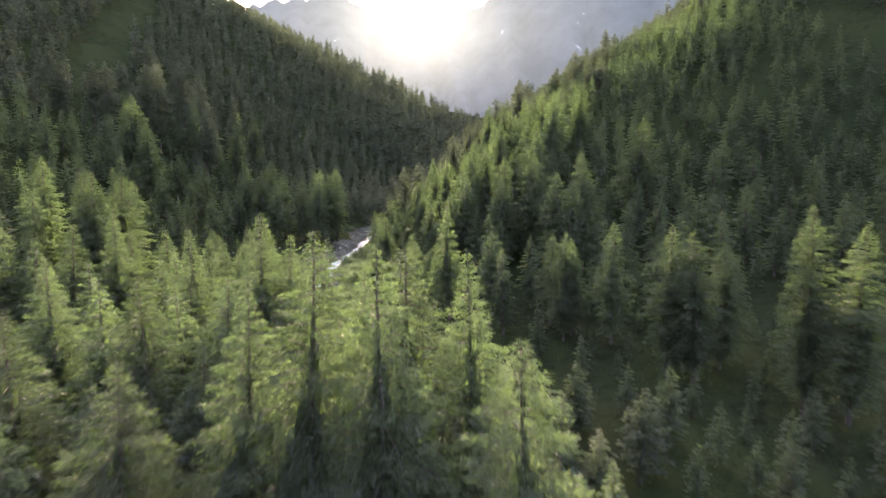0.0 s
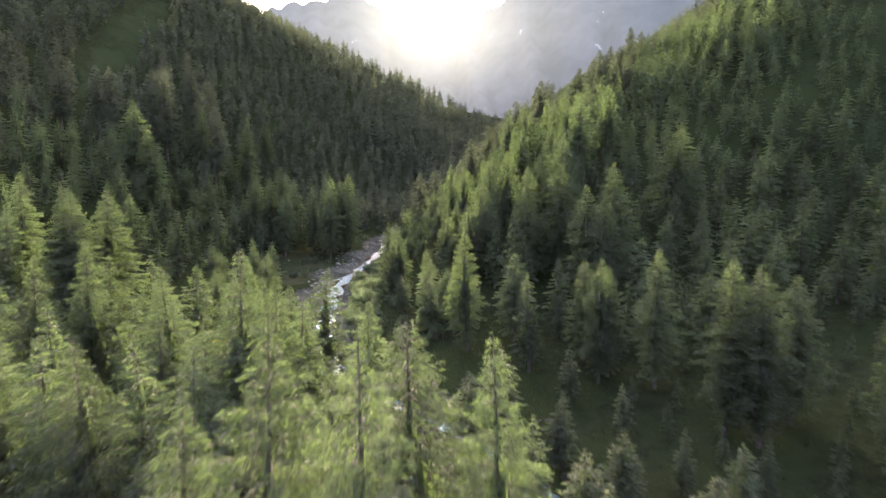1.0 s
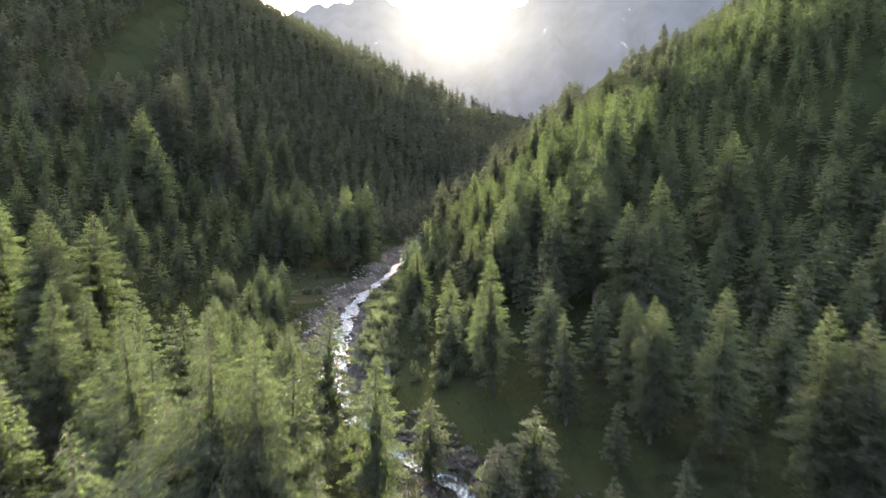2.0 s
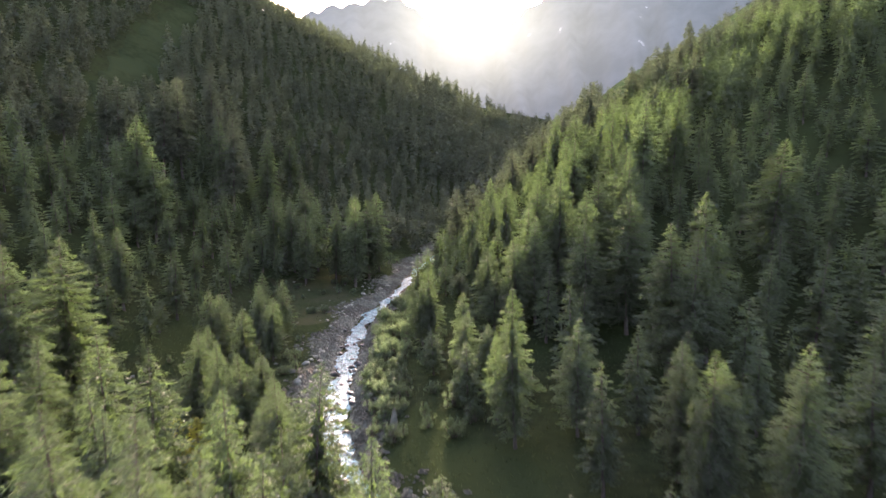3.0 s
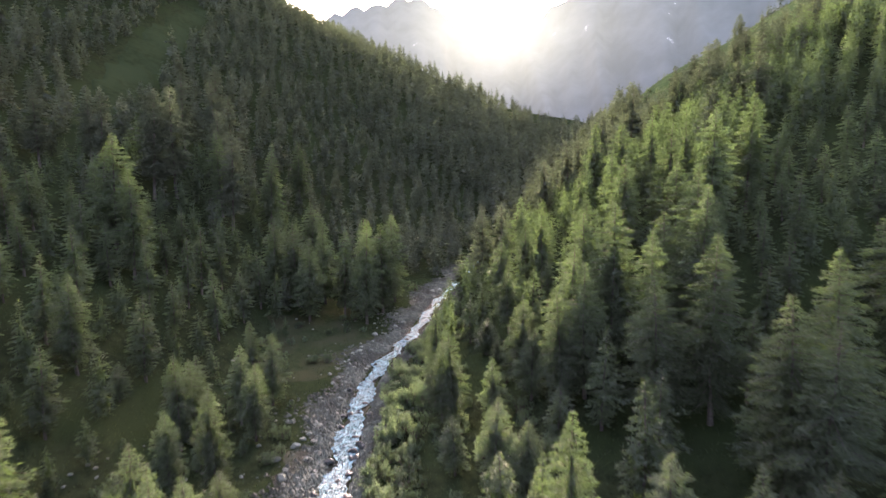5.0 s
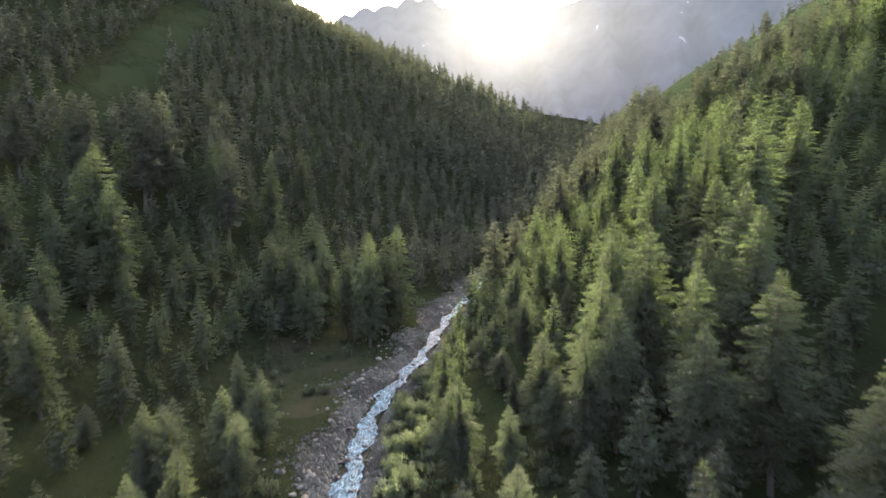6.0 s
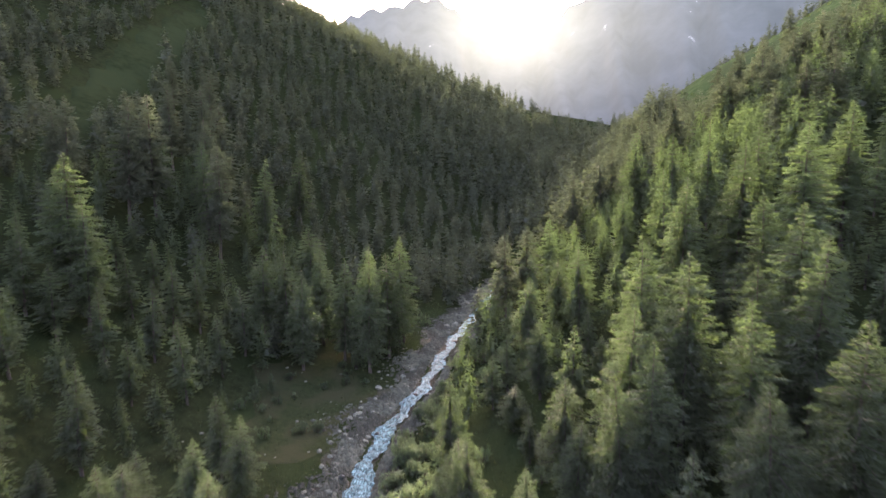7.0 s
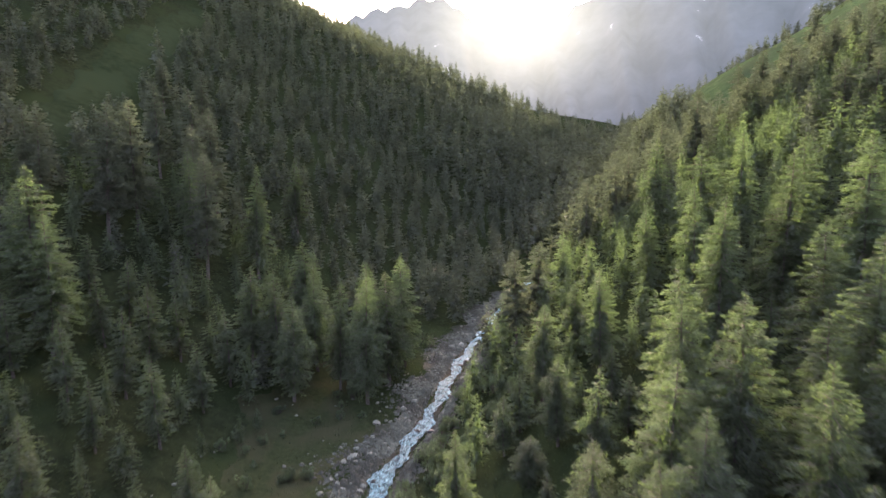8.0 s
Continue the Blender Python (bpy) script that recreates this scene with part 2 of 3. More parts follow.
def stream_mesh():
    ys = np.arange(22, 312, 0.6)
    across = np.linspace(-1, 1, 15)
    half = line(ys, [(40, 1.2), (78, 1.4), (92, 2.6), (125, 2.5), (150, 1.9), (200, 1.5), (290, 1.3), (420, 1.3)]) * (0.92 + 0.24 * np.sin(ys * 0.35) + 0.15 * np.sin(ys * 0.93) + 0.12 * np.sin(ys * 2.3 + 1))
    x = stream_x(ys)[:, None] + half[:, None] * across[None, :] + 0.5 * np.sin(ys * 0.5)[:, None]
    y = np.repeat(ys[:, None], 15, 1)
    base = land(stream_x(ys), ys) + line(ys, [(40, 0.4), (82, 0.4), (95, 0.7), (400, 0.7)])
    drop = (np.floor(ys / 3.7) * 3.7 + 3.7 * np.clip((ys % 3.7) / 1.1, 0, 1) - ys) * 0.05   # small cascades
    z = (base + drop - 0.28)[:, None] + 0.10 * np.sin(x * 2.1 + ys[:, None] * 1.3) * np.sin(ys[:, None] * 2.3 - x * 1.1)
    v = np.stack([x.ravel(), y.ravel(), z.ravel()], 1)
    i = (np.arange(len(ys) - 1)[:, None] * 15 + np.arange(14)[None, :]).ravel()
    return raw_mesh("water", v, np.stack([i, i + 1, i + 16, i + 15], 1), True)


water = mesh_part("water", stream_mesh(), WATER)
tagged(water, "narrow mountain stream of white foaming rapids between boulders", "stream", kind="structure")


# ---- distant mountains ----
def mountain_material():
    """Rock and snow patches far off; haze glowing towards the sun is painted as emission."""
    m, n, l, o = material("painted_haze_mountain")
    rock = noise_node(n, l, 0.006, 8.0)
    colour = ramp_node(n, l, rock.outputs["Fac"], [(0.35, (0.045, 0.052, 0.055)), (0.62, (0.065, 0.072, 0.075)), (0.675, (0.075, 0.08, 0.083)), (0.70, (0.30, 0.31, 0.31))])
    p = n.new("ShaderNodeBsdfPrincipled")
    p.inputs["Roughness"].default_value = 1.0
    l.new(colour.outputs["Color"], p.inputs["Base Color"])
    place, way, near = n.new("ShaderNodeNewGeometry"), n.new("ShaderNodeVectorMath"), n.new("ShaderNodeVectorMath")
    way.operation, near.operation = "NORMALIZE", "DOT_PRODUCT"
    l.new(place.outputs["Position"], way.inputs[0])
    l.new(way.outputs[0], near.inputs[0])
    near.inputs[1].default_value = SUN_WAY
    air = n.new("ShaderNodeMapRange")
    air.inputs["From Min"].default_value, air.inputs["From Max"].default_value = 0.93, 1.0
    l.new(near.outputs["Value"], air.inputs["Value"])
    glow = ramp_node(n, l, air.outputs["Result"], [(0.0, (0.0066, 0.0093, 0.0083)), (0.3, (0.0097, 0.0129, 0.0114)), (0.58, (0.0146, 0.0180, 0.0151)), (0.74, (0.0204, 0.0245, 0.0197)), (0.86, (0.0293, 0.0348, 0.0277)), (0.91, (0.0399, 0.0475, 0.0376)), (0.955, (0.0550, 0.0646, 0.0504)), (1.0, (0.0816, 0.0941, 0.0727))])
    # painted haze glow, dimmed towards the wooded foot, full on the open heights
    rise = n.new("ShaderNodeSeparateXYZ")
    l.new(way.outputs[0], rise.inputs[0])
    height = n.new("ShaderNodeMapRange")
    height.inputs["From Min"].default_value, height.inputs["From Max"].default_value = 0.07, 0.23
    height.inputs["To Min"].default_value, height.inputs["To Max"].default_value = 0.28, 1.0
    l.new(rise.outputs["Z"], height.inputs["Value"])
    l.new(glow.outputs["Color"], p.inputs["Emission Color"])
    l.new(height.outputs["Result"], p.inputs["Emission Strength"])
    l.new(p.outputs[0], o.inputs["Surface"])
    return m


MOUNTAIN = mountain_material()
RIDGE = [(-75, 22), (-45, 24), (-26, 14), (-20, 13.2), (-17.5, 15.0), (-14.7, 15.4), (-12.5, 16.0), (-9, 16.3), (-6.5, 14.0), (-5, 13.3), (-2.6, 13.0), (0.5, 13.4), (4, 16.0), (12, 20), (25, 24), (50, 24), (75, 20)]


def mountain_mesh():
    """A long slope that ends in a ridge, with a saddle below the sun; angles are as seen from the valley."""
    cols, rows = 220, 40
    a = np.linspace(-75, 75, cols)
    top = np.interp(a, [r[0] for r in RIDGE], [r[1] for r in RIDGE]) + 0.25 * np.sin(a * 3.1) + 0.15 * np.sin(a * 7.7 + 1)
    v = []
    for j in range(rows):
        s = j / (rows - 1)
        dist = 1900 + 1300 * s + 60 * np.sin(a * 1.3 + 5 * s) * (1 - s)
        z = 40 + (3200 * np.tan(np.radians(top)) - 40) * s ** 1.25 + 25 * np.sin(a * 2.3 + s * 9) * np.sin(s * 3.1)
        v.append(np.stack([dist * np.sin(np.radians(a)), dist * np.cos(np.radians(a)), z], 1))
    i = (np.arange(rows - 1)[:, None] * cols + np.arange(cols - 1)[None, :]).ravel()
    return raw_mesh("mountain", np.concatenate(v), np.stack([i, i + 1, i + cols + 1, i + cols], 1), True)


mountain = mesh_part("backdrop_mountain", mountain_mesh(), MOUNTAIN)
tagged(mountain, "blue alpine mountainside with painted haze and small snow patches", "mountain", kind="structure")


# ---- trees ----
def conifer(seed, branches, tufts, size, kind="larch", height=25.0, radius=3.3, slim=0.10, cone=0.6, limb_step=1, core=0.7):
    """Arrays of one conifer of that height: trunk, limbs and the tufts of its crown."""
    r = np.random.default_rng(seed)
    u = (np.arange(branches) + r.random(branches)) / branches
    low = 0.12 if kind == "larch" else 0.2
    t = low + (0.985 - low) * u ** 0.92
    if kind == "larch":
        taper = (1 - t) / (0.25 / cone * r.uniform(0.8, 1.25))
        shape = taper / (1 + taper ** 3) ** (1 / 3) * np.clip((t + 0.06) / 0.40, 0.4, 1)
    elif kind == "pine":
        shape = np.clip(1 - t ** 3.2, 0, 1) ** 0.8 * 0.95 * np.clip((t - 0.05) / 0.3, 0.4, 1)
    else:
        shape = np.clip(1 - t, 0, 1) ** 0.9
    lump = 1 + 0.07 * np.sin(t * 19 + r.random() * 6) + 0.05 * np.sin(t * 47)
    length = radius * shape * lump * r.uniform(0.74, 1.14, branches) + 0.05
    turn = np.arange(branches) * 2.39996 + r.normal(0, 0.5, branches)
    up = (t - 0.45) * 0.75 + r.normal(0, 0.12, branches)
    sway = lambda z: np.stack([0.35 * np.sin(z * 0.12 + seed), 0.35 * np.sin(z * 0.10 + 2 * seed), z], -1) - np.array([0.35 * np.sin(seed), 0.35 * np.sin(2 * seed), 0])
    out_way = np.stack([np.cos(turn), np.sin(turn), np.zeros(branches)], 1)
    side_way = np.stack([-np.sin(turn), np.cos(turn), np.zeros(branches)], 1)
    root = sway(t * height)

    def along(b, s):
        p = root[b] + out_way[b] * (length[b] * s)[:, None]
        p[:, 2] += length[b] * (up[b] * s - 0.34 * s ** 2 + 0.12 * s ** 4)
        return p

    # crown
    weight = length ** 1.1
    b = r.choice(branches, tufts, p=weight / weight.sum())
    s = 0.12 + 0.9 * r.random(tufts) ** 0.7
    p = along(b, s)
    spread = (0.25 * length[b] * (1.2 - s) + 0.10)
    p += side_way[b] * (r.normal(0, 1, tufts) * spread)[:, None]
    p[:, 2] -= np.abs(r.normal(0, 0.18, tufts)) + 0.03
    hang = out_way[b] * r.uniform(0.2, 1.0, (tufts, 1)) + side_way[b] * r.normal(0, 0.5, (tufts, 1))
    hang[:, 2] -= r.uniform(-0.35, 0.6, tufts) if kind == "larch" else r.uniform(-0.7, 0.4, tufts)
    hang /= np.linalg.norm(hang, axis=1)[:, None]
    cross = r.normal(0, 1, (tufts, 3))
    cross -= hang * (cross * hang).sum(1)[:, None]
    cross /= np.linalg.norm(cross, axis=1)[:, None]
    ln = size * r.uniform(0.55, 1.35, (tufts, 1)) * (0.42 + 0.58 * (length[b] / radius).clip(0, 1) ** 0.7)[:, None]
    w = ln * r.uniform(slim, slim * 1.9, (tufts, 1))
    crown = np.stack([p - cross * w - hang * ln * 0.3, p + cross * w - hang * ln * 0.3, p + hang * ln * 0.7], 1).reshape(-1, 3)
    # inner plates added to block light, which make the heart of the crown opaque
    allot = np.arange(branches)
    reach = r.uniform(0.6, 1.0, branches) * core * np.clip((0.88 - t) / 0.4, 0.12, 1)
    tip = along(allot, reach)
    half = (length * reach * r.uniform(0.16, 0.34, branches))[:, None] * side_way
    tilt = np.zeros((branches, 3))
    tilt[:, 2] = r.normal(0, 0.30, branches) * length
    plates = np.stack([root, tip + half + tilt, tip - half - tilt], 1).reshape(-1, 3)
    low_root = sway(np.maximum(t - 0.10, 0.08) * height)
    vanes = np.stack([root, along(allot, reach * 0.8) - np.array([0, 0, 0.3]), low_root], 1)[::3].reshape(-1, 3)
    crown = np.concatenate([crown, plates, vanes]) if core else crown
    # leader shoot and trunk
    zs = np.array([-0.8, 0.0, 0.5, 0.12 * height, 0.35 * height, 0.6 * height, 0.85 * height, height])
    rad = height * 0.0125 * np.array([1.5, 1.35, 1.1, 0.95, 0.75, 0.5, 0.22, 0.02])
    ang = np.arange(7) * 2 * np.pi / 7
    ring = np.stack([np.cos(ang), np.sin(ang), np.zeros(7)], 1)
    trunk_v = (sway(zs)[:, None, :] + ring[None] * rad[:, None, None]).reshape(-1, 3)
    k = np.arange(7)
    trunk_f = np.concatenate([np.stack([q * 7 + k, q * 7 + (k + 1) % 7, (q + 1) * 7 + (k + 1) % 7, (q + 1) * 7 + k], 1) for q in range(7)])
    # limbs: three-sided tapered sticks in two lengths
    chosen = np.arange(0, branches, limb_step)
    allb = np.arange(len(chosen))
    lv, lf = [], []
    stations = [0.0, 0.5, 0.95]
    tri = np.array([0, 2.094, 4.189])
    thick = 0.018 + 0.014 * length
    for q, st in enumerate(stations):
        c = along(chosen, np.full(len(chosen), st))
        for a in tri:
            lv.append(c + (side_way[chosen] * math.cos(a) + np.array([0, 0, 1.0]) * math.sin(a)) * (thick[chosen] * (1 - 0.85 * st))[:, None])
    lv = np.stack(lv, 1).reshape(-1, 3)
    for q in range(2):
        for a in range(3):
            lf.append(np.stack([allb * 9 + q * 3 + a, allb * 9 + q * 3 + (a + 1) % 3, allb * 9 + (q + 1) * 3 + (a + 1) % 3, allb * 9 + (q + 1) * 3 + a], 1))
    return crown, (trunk_v, trunk_f), (lv, np.concatenate(lf))


def tri_faces(v):
    return np.arange(len(v), dtype=np.int32).reshape(-1, 3)


class Stock:
    """Prototypes of one sort of tree; the first use takes the prototype itself, later ones copy it."""

    def __init__(self, name, count, needles, **how):
        self.name, self.count, self.needles, self.how, self.made = name, count, needles, how, {}

    def plant(self, index, x, y, height, turn, label, category, group, width=1.0, lean=0.0):
        i = index % self.count
        m = pose(x, y, float(land(x, y)) - 0.25, lean, lean * 0.6, turn) @ Matrix.Diagonal((height / 25 * width, height / 25 * width, height / 25, 1))
        if i not in self.made:
            crown, trunk, limbs = conifer(seed=i * 7 + len(self.name), **self.how)
            tree = new(self.name)
            tree.empty_display_size = 0.5
            stem = np.concatenate([trunk[0], limbs[0]]), np.concatenate([trunk[1], limbs[1] + len(trunk[0])])
            mesh_part("trunk", raw_mesh("trunk", *stem, True), BARK, tree, "grey-brown trunk with thin bare limbs")
            mesh_part("crown", raw_mesh("crown", crown, tri_faces(crown)), self.needles, tree)
            tree.matrix_basis = m
            self.made[i] = tree
        else:
            tree = copy_thing(self.made[i], m)
            tree.scale = m.to_scale()
        return tagged(tree, label, category, group)


near_larch = Stock("larch_tree", 7, LARCH, branches=230, tufts=27000, size=0.5, radius=4.7, slim=0.055, cone=0.52, limb_step=2, core=0.4)
open_larch = Stock("larch_tree", 6, LARCH, branches=200, tufts=17000, size=0.56, radius=4.8, slim=0.066, cone=0.54, limb_step=2, core=0.45)
mid_larch = Stock("larch_tree", 6, LARCH, branches=170, tufts=12500, size=0.64, radius=4.9, slim=0.076, cone=0.56, limb_step=2, core=0.52)
fill_larch = Stock("larch_tree", 6, LARCH, branches=100, tufts=4200, size=0.85, radius=4.5, slim=0.10, cone=0.52, limb_step=2, core=0.6)
stand_larch = Stock("larch_tree", 6, LARCH, branches=150, tufts=8000, size=0.68, radius=4.6, slim=0.08, cone=0.52, limb_step=3, core=0.42)
dim_larch = Stock("larch_tree", 5, LARCH, branches=90, tufts=3600, size=0.85, radius=4.5, slim=0.11, cone=0.52, limb_step=3, core=0.6)
mid_pine = Stock("stone_pine_tree", 4, PINE, branches=100, tufts=8500, size=0.68, kind="pine", radius=4.1, slim=0.09, core=0.7)

LARCH_LABEL = "green larch with drooping feathery twigs"
# x, y and the height of the tip above the datum
NEAR_LEFT = [
    (-72, 103, 38.7), (-62.5, 100, 36.5), (-59, 97.7, 35.7), (-60.5, 109, 35.7), (-47.6, 82.8, 30), (-49.1, 75.5, 29), (-42.3, 60.5, 27),
    (-20.2, 63.6, 31.6), (-24.1, 64.2, 23.8), (-29.9, 66, 23.4), (-26.5, 49.7, 27), (-13.5, 37.1, 28.8), (4.7, 27.6, 28), (-3.3, 34.3, 32), (-1.9, 41.3, 30.6), (1.6, 38.5, 30.8), (-9.1, 35.1, 32.8), (-17.9, 64.6, 29.1), (-50.1, 91.4, 26.8), (-30.7, 69.9, 29.1),
    (-26.6, 97.3, 18.8), (-24.2, 98.5, 14.6), (-28.9, 101.2, 17.8), (-33, 42, 25.5), (-20, 33, 25),
]
MIDDLE = [
    (-55.5, 138.4, 21.8), (-55.5, 143.1, 19.8), (-49.1, 157.2, 20.1), (-55, 162, 21), (-44, 112, 21.6), (-51.5, 129, 17.4), (-50.7, 148.3, 20.8), (-45, 130, 20.8), (-46, 144, 19.2),
    (-32.6, 95.6, 19), (-24.3, 92.6, 22.2), (-38.9, 107.6, 20.9), (-37.4, 111.7, 18.4), (-36.5, 116, 16.9), (-19.5, 164, 24.8), (-14.4, 147, 24.4), (-16.6, 151, 21.5), (-7.7, 147.5, 19.8), (1.2, 107.6, 29.1),
    (-6.9, 132, 19.6), (-2.9, 128.5, 18.5), (9.3, 109, 24.4), (18.8, 98.4, 25.2), (19.7, 91.5, 26.3), (21.4, 93.3, 25), (26.7, 88.7, 28.2),
    (30.8, 76.5, 28.8), (33.4, 73.8, 28.4), (38.6, 77.5, 26.5), (42, 64, 32.3), (46, 62, 31), (-69.6, 144, 18.4), (-58, 147, 18.8), (-77.2, 144.5, 33.2),
]
RIGHT_SIDE = [
    (-8.9, 200.5, 31.8), (-10.7, 175.6, 18.7), (-6.4, 183.5, 28.2), (2.5, 148, 30.2), (-1.9, 153.8, 22.8), (-3, 158.8, 26.8), (4.5, 159, 36.2), (7.3, 168, 40.8), (6.4, 150.5, 34.2),
    (15.7, 149, 39.6), (19.3, 159.3, 41.8), (21.8, 139.2, 40.2), (24.3, 123, 35.7), (25.5, 118.6, 34.1), (31, 126, 40), (48.7, 146, 48.7), (14.2, 138.9, 34),
    (11.8, 161.2, 43.2), (24.4, 172, 49.8), (24, 154.6, 46.2), (26, 163, 49), (18.5, 192, 51.6), (27.5, 193.5, 58.2), (34.4, 183.6, 60.3), (44.8, 194, 63.9),
]
LEFT_SIDE = [
    (-45.4, 209.5, 36.6), (-43.4, 219.7, 34.5), (-60.5, 219.8, 35.9), (-65.7, 212, 36), (-59.8, 205, 31.7), (-72.1, 211.6, 37), (-42.2, 230, 37.2), (-69, 234, 40),
    (-98.5, 184.2, 59.2), (-91, 179.5, 51), (-86, 242.6, 59), (-98.8, 234.8, 63.5), (-89.4, 277, 62), (-53, 214, 34), (-50, 226, 36),
]
LEFT_PINES = [
    (-120, 210, 73.8), (-111.4, 219, 74), (-142.7, 288, 97.8), (-130.5, 292, 94), (-116, 262.5, 82.6), (-126, 213, 74.5), (-110, 228, 76), (-123.7, 257, 84.7), (-105, 256, 75.8), (-103, 242, 70), (-93, 229.6, 61.8), (-128, 197, 72),
]
RIGHT_UPPER = [
    (35, 203.7, 61.5), (31.2, 225, 63.7), (1.3, 200, 38.8), (-2.7, 210, 34.4), (12.9, 221, 47.8), (18.4, 209, 53), (-4, 244, 40.5), (19.8, 253.5, 63.5), (23.6, 222.5, 60.8), (9.6, 177.5, 43.5),
]
RIGHT_PINES = [
    (-15.3, 236, 37.2), (-10.2, 238, 38.5), (4.9, 286.6, 52.5), (13.7, 280, 58), (17.4, 287, 60.4), (24.6, 273, 68.3), (36.5, 287, 78.8), (56.5, 299, 85.2), (65, 293, 93.4),
]
RIGHT_CREST = [
    (97.8, 357.8, 118.3), (69.6, 298.9, 92.3), (81.7, 344, 105.1), (66.6, 346.6, 94.6), (55.1, 301.1, 83.2), (61.3, 252.8, 80.4), (73.7, 267.5, 90.8), (75.1, 297.1, 95.7),
    (62.6, 279, 84.7), (60.7, 291.4, 86.1), (72.6, 340.9, 98), (88.3, 306.1, 104.4), (83.3, 309, 101.7), (63.8, 242.6, 80.8),
]
rng = np.random.default_rng(11)
taken = []


def plant_row(rows, stock, label, category, group, width=1.0):
    for x, y, tip in rows:
        h = tip - float(land(x, y)) + 0.3
        h = max(h, 6)
        wide = width * max(1.0, (25 / h) ** 0.5) * rng.uniform(0.88, 1.15)
        stock.plant(int(rng.integers(0, 1000)), x, y, h, rng.uniform(0, 360), label, category, group, wide, rng.normal(0, 1.0))
        taken.append((x, y))


plant_row(NEAR_LEFT, near_larch, LARCH_LABEL + " in a dense stand", "tree", "larches beside the stream", 1.1)
plant_row(MIDDLE, open_larch, LARCH_LABEL + " on the valley floor", "tree", "larches beside the stream", 0.88)
plant_row(RIGHT_SIDE, open_larch, LARCH_LABEL + " on a steep slope", "tree", "larches on the sunny spur", 1.05)
plant_row(RIGHT_UPPER, mid_larch, LARCH_LABEL + " on a steep slope", "tree", "larches on the sunny spur", 1.0)
plant_row(LEFT_SIDE, mid_larch, LARCH_LABEL + " in shade with sunlit tips", "tree", "larches on the shaded side", 1.05)
plant_row(LEFT_PINES, mid_pine, "dark green stone pine with a rounded crown", "tree", "pines on the shaded side")
plant_row(RIGHT_PINES, mid_pine, "green stone pine with a rounded crown on a spur's crest", "tree", "pines on the sunny spur", 1.1)
plant_row(RIGHT_CREST, mid_pine, "green stone pine with a rounded crown below a steep pasture", "tree", "pines on the sunny spur", 1.15)


# more of the wood: scattered, never closer than its spacing
def open_ground(x, y):
    return not wooded(x, y) or (-66 < x < (22 if y < 140 else 8) and y < 205)


def wooded(x, y):
    d = x - float(stream_x(y))
    if (abs(d) < 7.5 and y > 78) or abs(d) < 3.5 or (-26 < d < 0 and 105 < y < 262) or (0 < d < (14 if y < 180 else 8) and 115 < y < 300):
        return False
    if -62 < x < -30 and 100 < y < 165:
        return False
    if abs(x + 6) < 13 and 82 < y < 99:
        return False
    if 345 < y < 620 and x > 60 and x - 0.35 * y < 20:      # open pasture behind the spur
        return False
    if 235 < y < 410 and abs(x - float(line(y, GULLY))) < 10:
        return False
    return True


def scatter(count, x0, x1, y0, y1, space, seed, far=False):
    r = np.random.default_rng(seed)
    cell, found = {}, []
    for x, y in taken:
        cell.setdefault((int(x // space), int(y // space)), []).append((x, y))
    for _ in range(count * 14):
        x, y = r.uniform(x0, x1), r.uniform(y0, y1)
        if (far and open_ground(x, y)) or not wooded(x, y):
            continue
        cx, cy = int(x // space), int(y // space)
        if any((x - a) ** 2 + (y - b) ** 2 < space ** 2 for i in (-1, 0, 1) for j in (-1, 0, 1) for a, b in cell.get((cx + i, cy + j), ())):
            continue
        cell.setdefault((cx, cy), []).append((x, y))
        found.append((x, y))
        if len(found) == count:
            break
    taken.extend(found)
    return found


for x, y in scatter(54, -85, -8, 26, 98, 5.2, 1):
    stand_larch.plant(int(rng.integers(0, 1000)), x, y, rng.uniform(18, 23), rng.uniform(0, 360), LARCH_LABEL + " in a dense stand", "tree", "larches beside the stream", rng.uniform(0.95, 1.2), rng.normal(0, 1))
for x, y in scatter(84, 6, 95, 22, 165, 6.2, 2):
    dim_larch.plant(int(rng.integers(0, 1000)), x, y, (rng.uniform(13, 18) if y > 95 else float(np.clip(rng.uniform(13, 16) - land(x, y), 6, 12))), rng.uniform(0, 360), LARCH_LABEL + " in deep shade", "tree", "larches on the shaded side", rng.uniform(1.1, 1.35), rng.normal(0, 1))


for i in range(9):
    y = 50 + 4.6 * i
    x = float(stream_x(y)) + (3.8 if i % 2 else -3.6)
    dim_larch.plant(int(rng.integers(0, 1000)), x, y, rng.uniform(8, 12), rng.uniform(0, 360), LARCH_LABEL + " hanging over the stream", "tree", "larches beside the stream", rng.uniform(1.3, 1.6), rng.normal(0, 1))
    taken.append((x, y))


def stand_height(x, y):
    """The wood is lower on the near ground beside the clearings than up the slopes."""
    if x > 20 and y > 215:
        return rng.uniform(13, 21)
    if x > 20 and y < 205:
        return float(np.clip(rng.uniform(11, 14) - land(x, y), 5, 9)) if y < 95 else rng.uniform(9, 14)
    return rng.uniform(9, 15) + (0 if y < 205 else 4 * rng.random() ** 2)


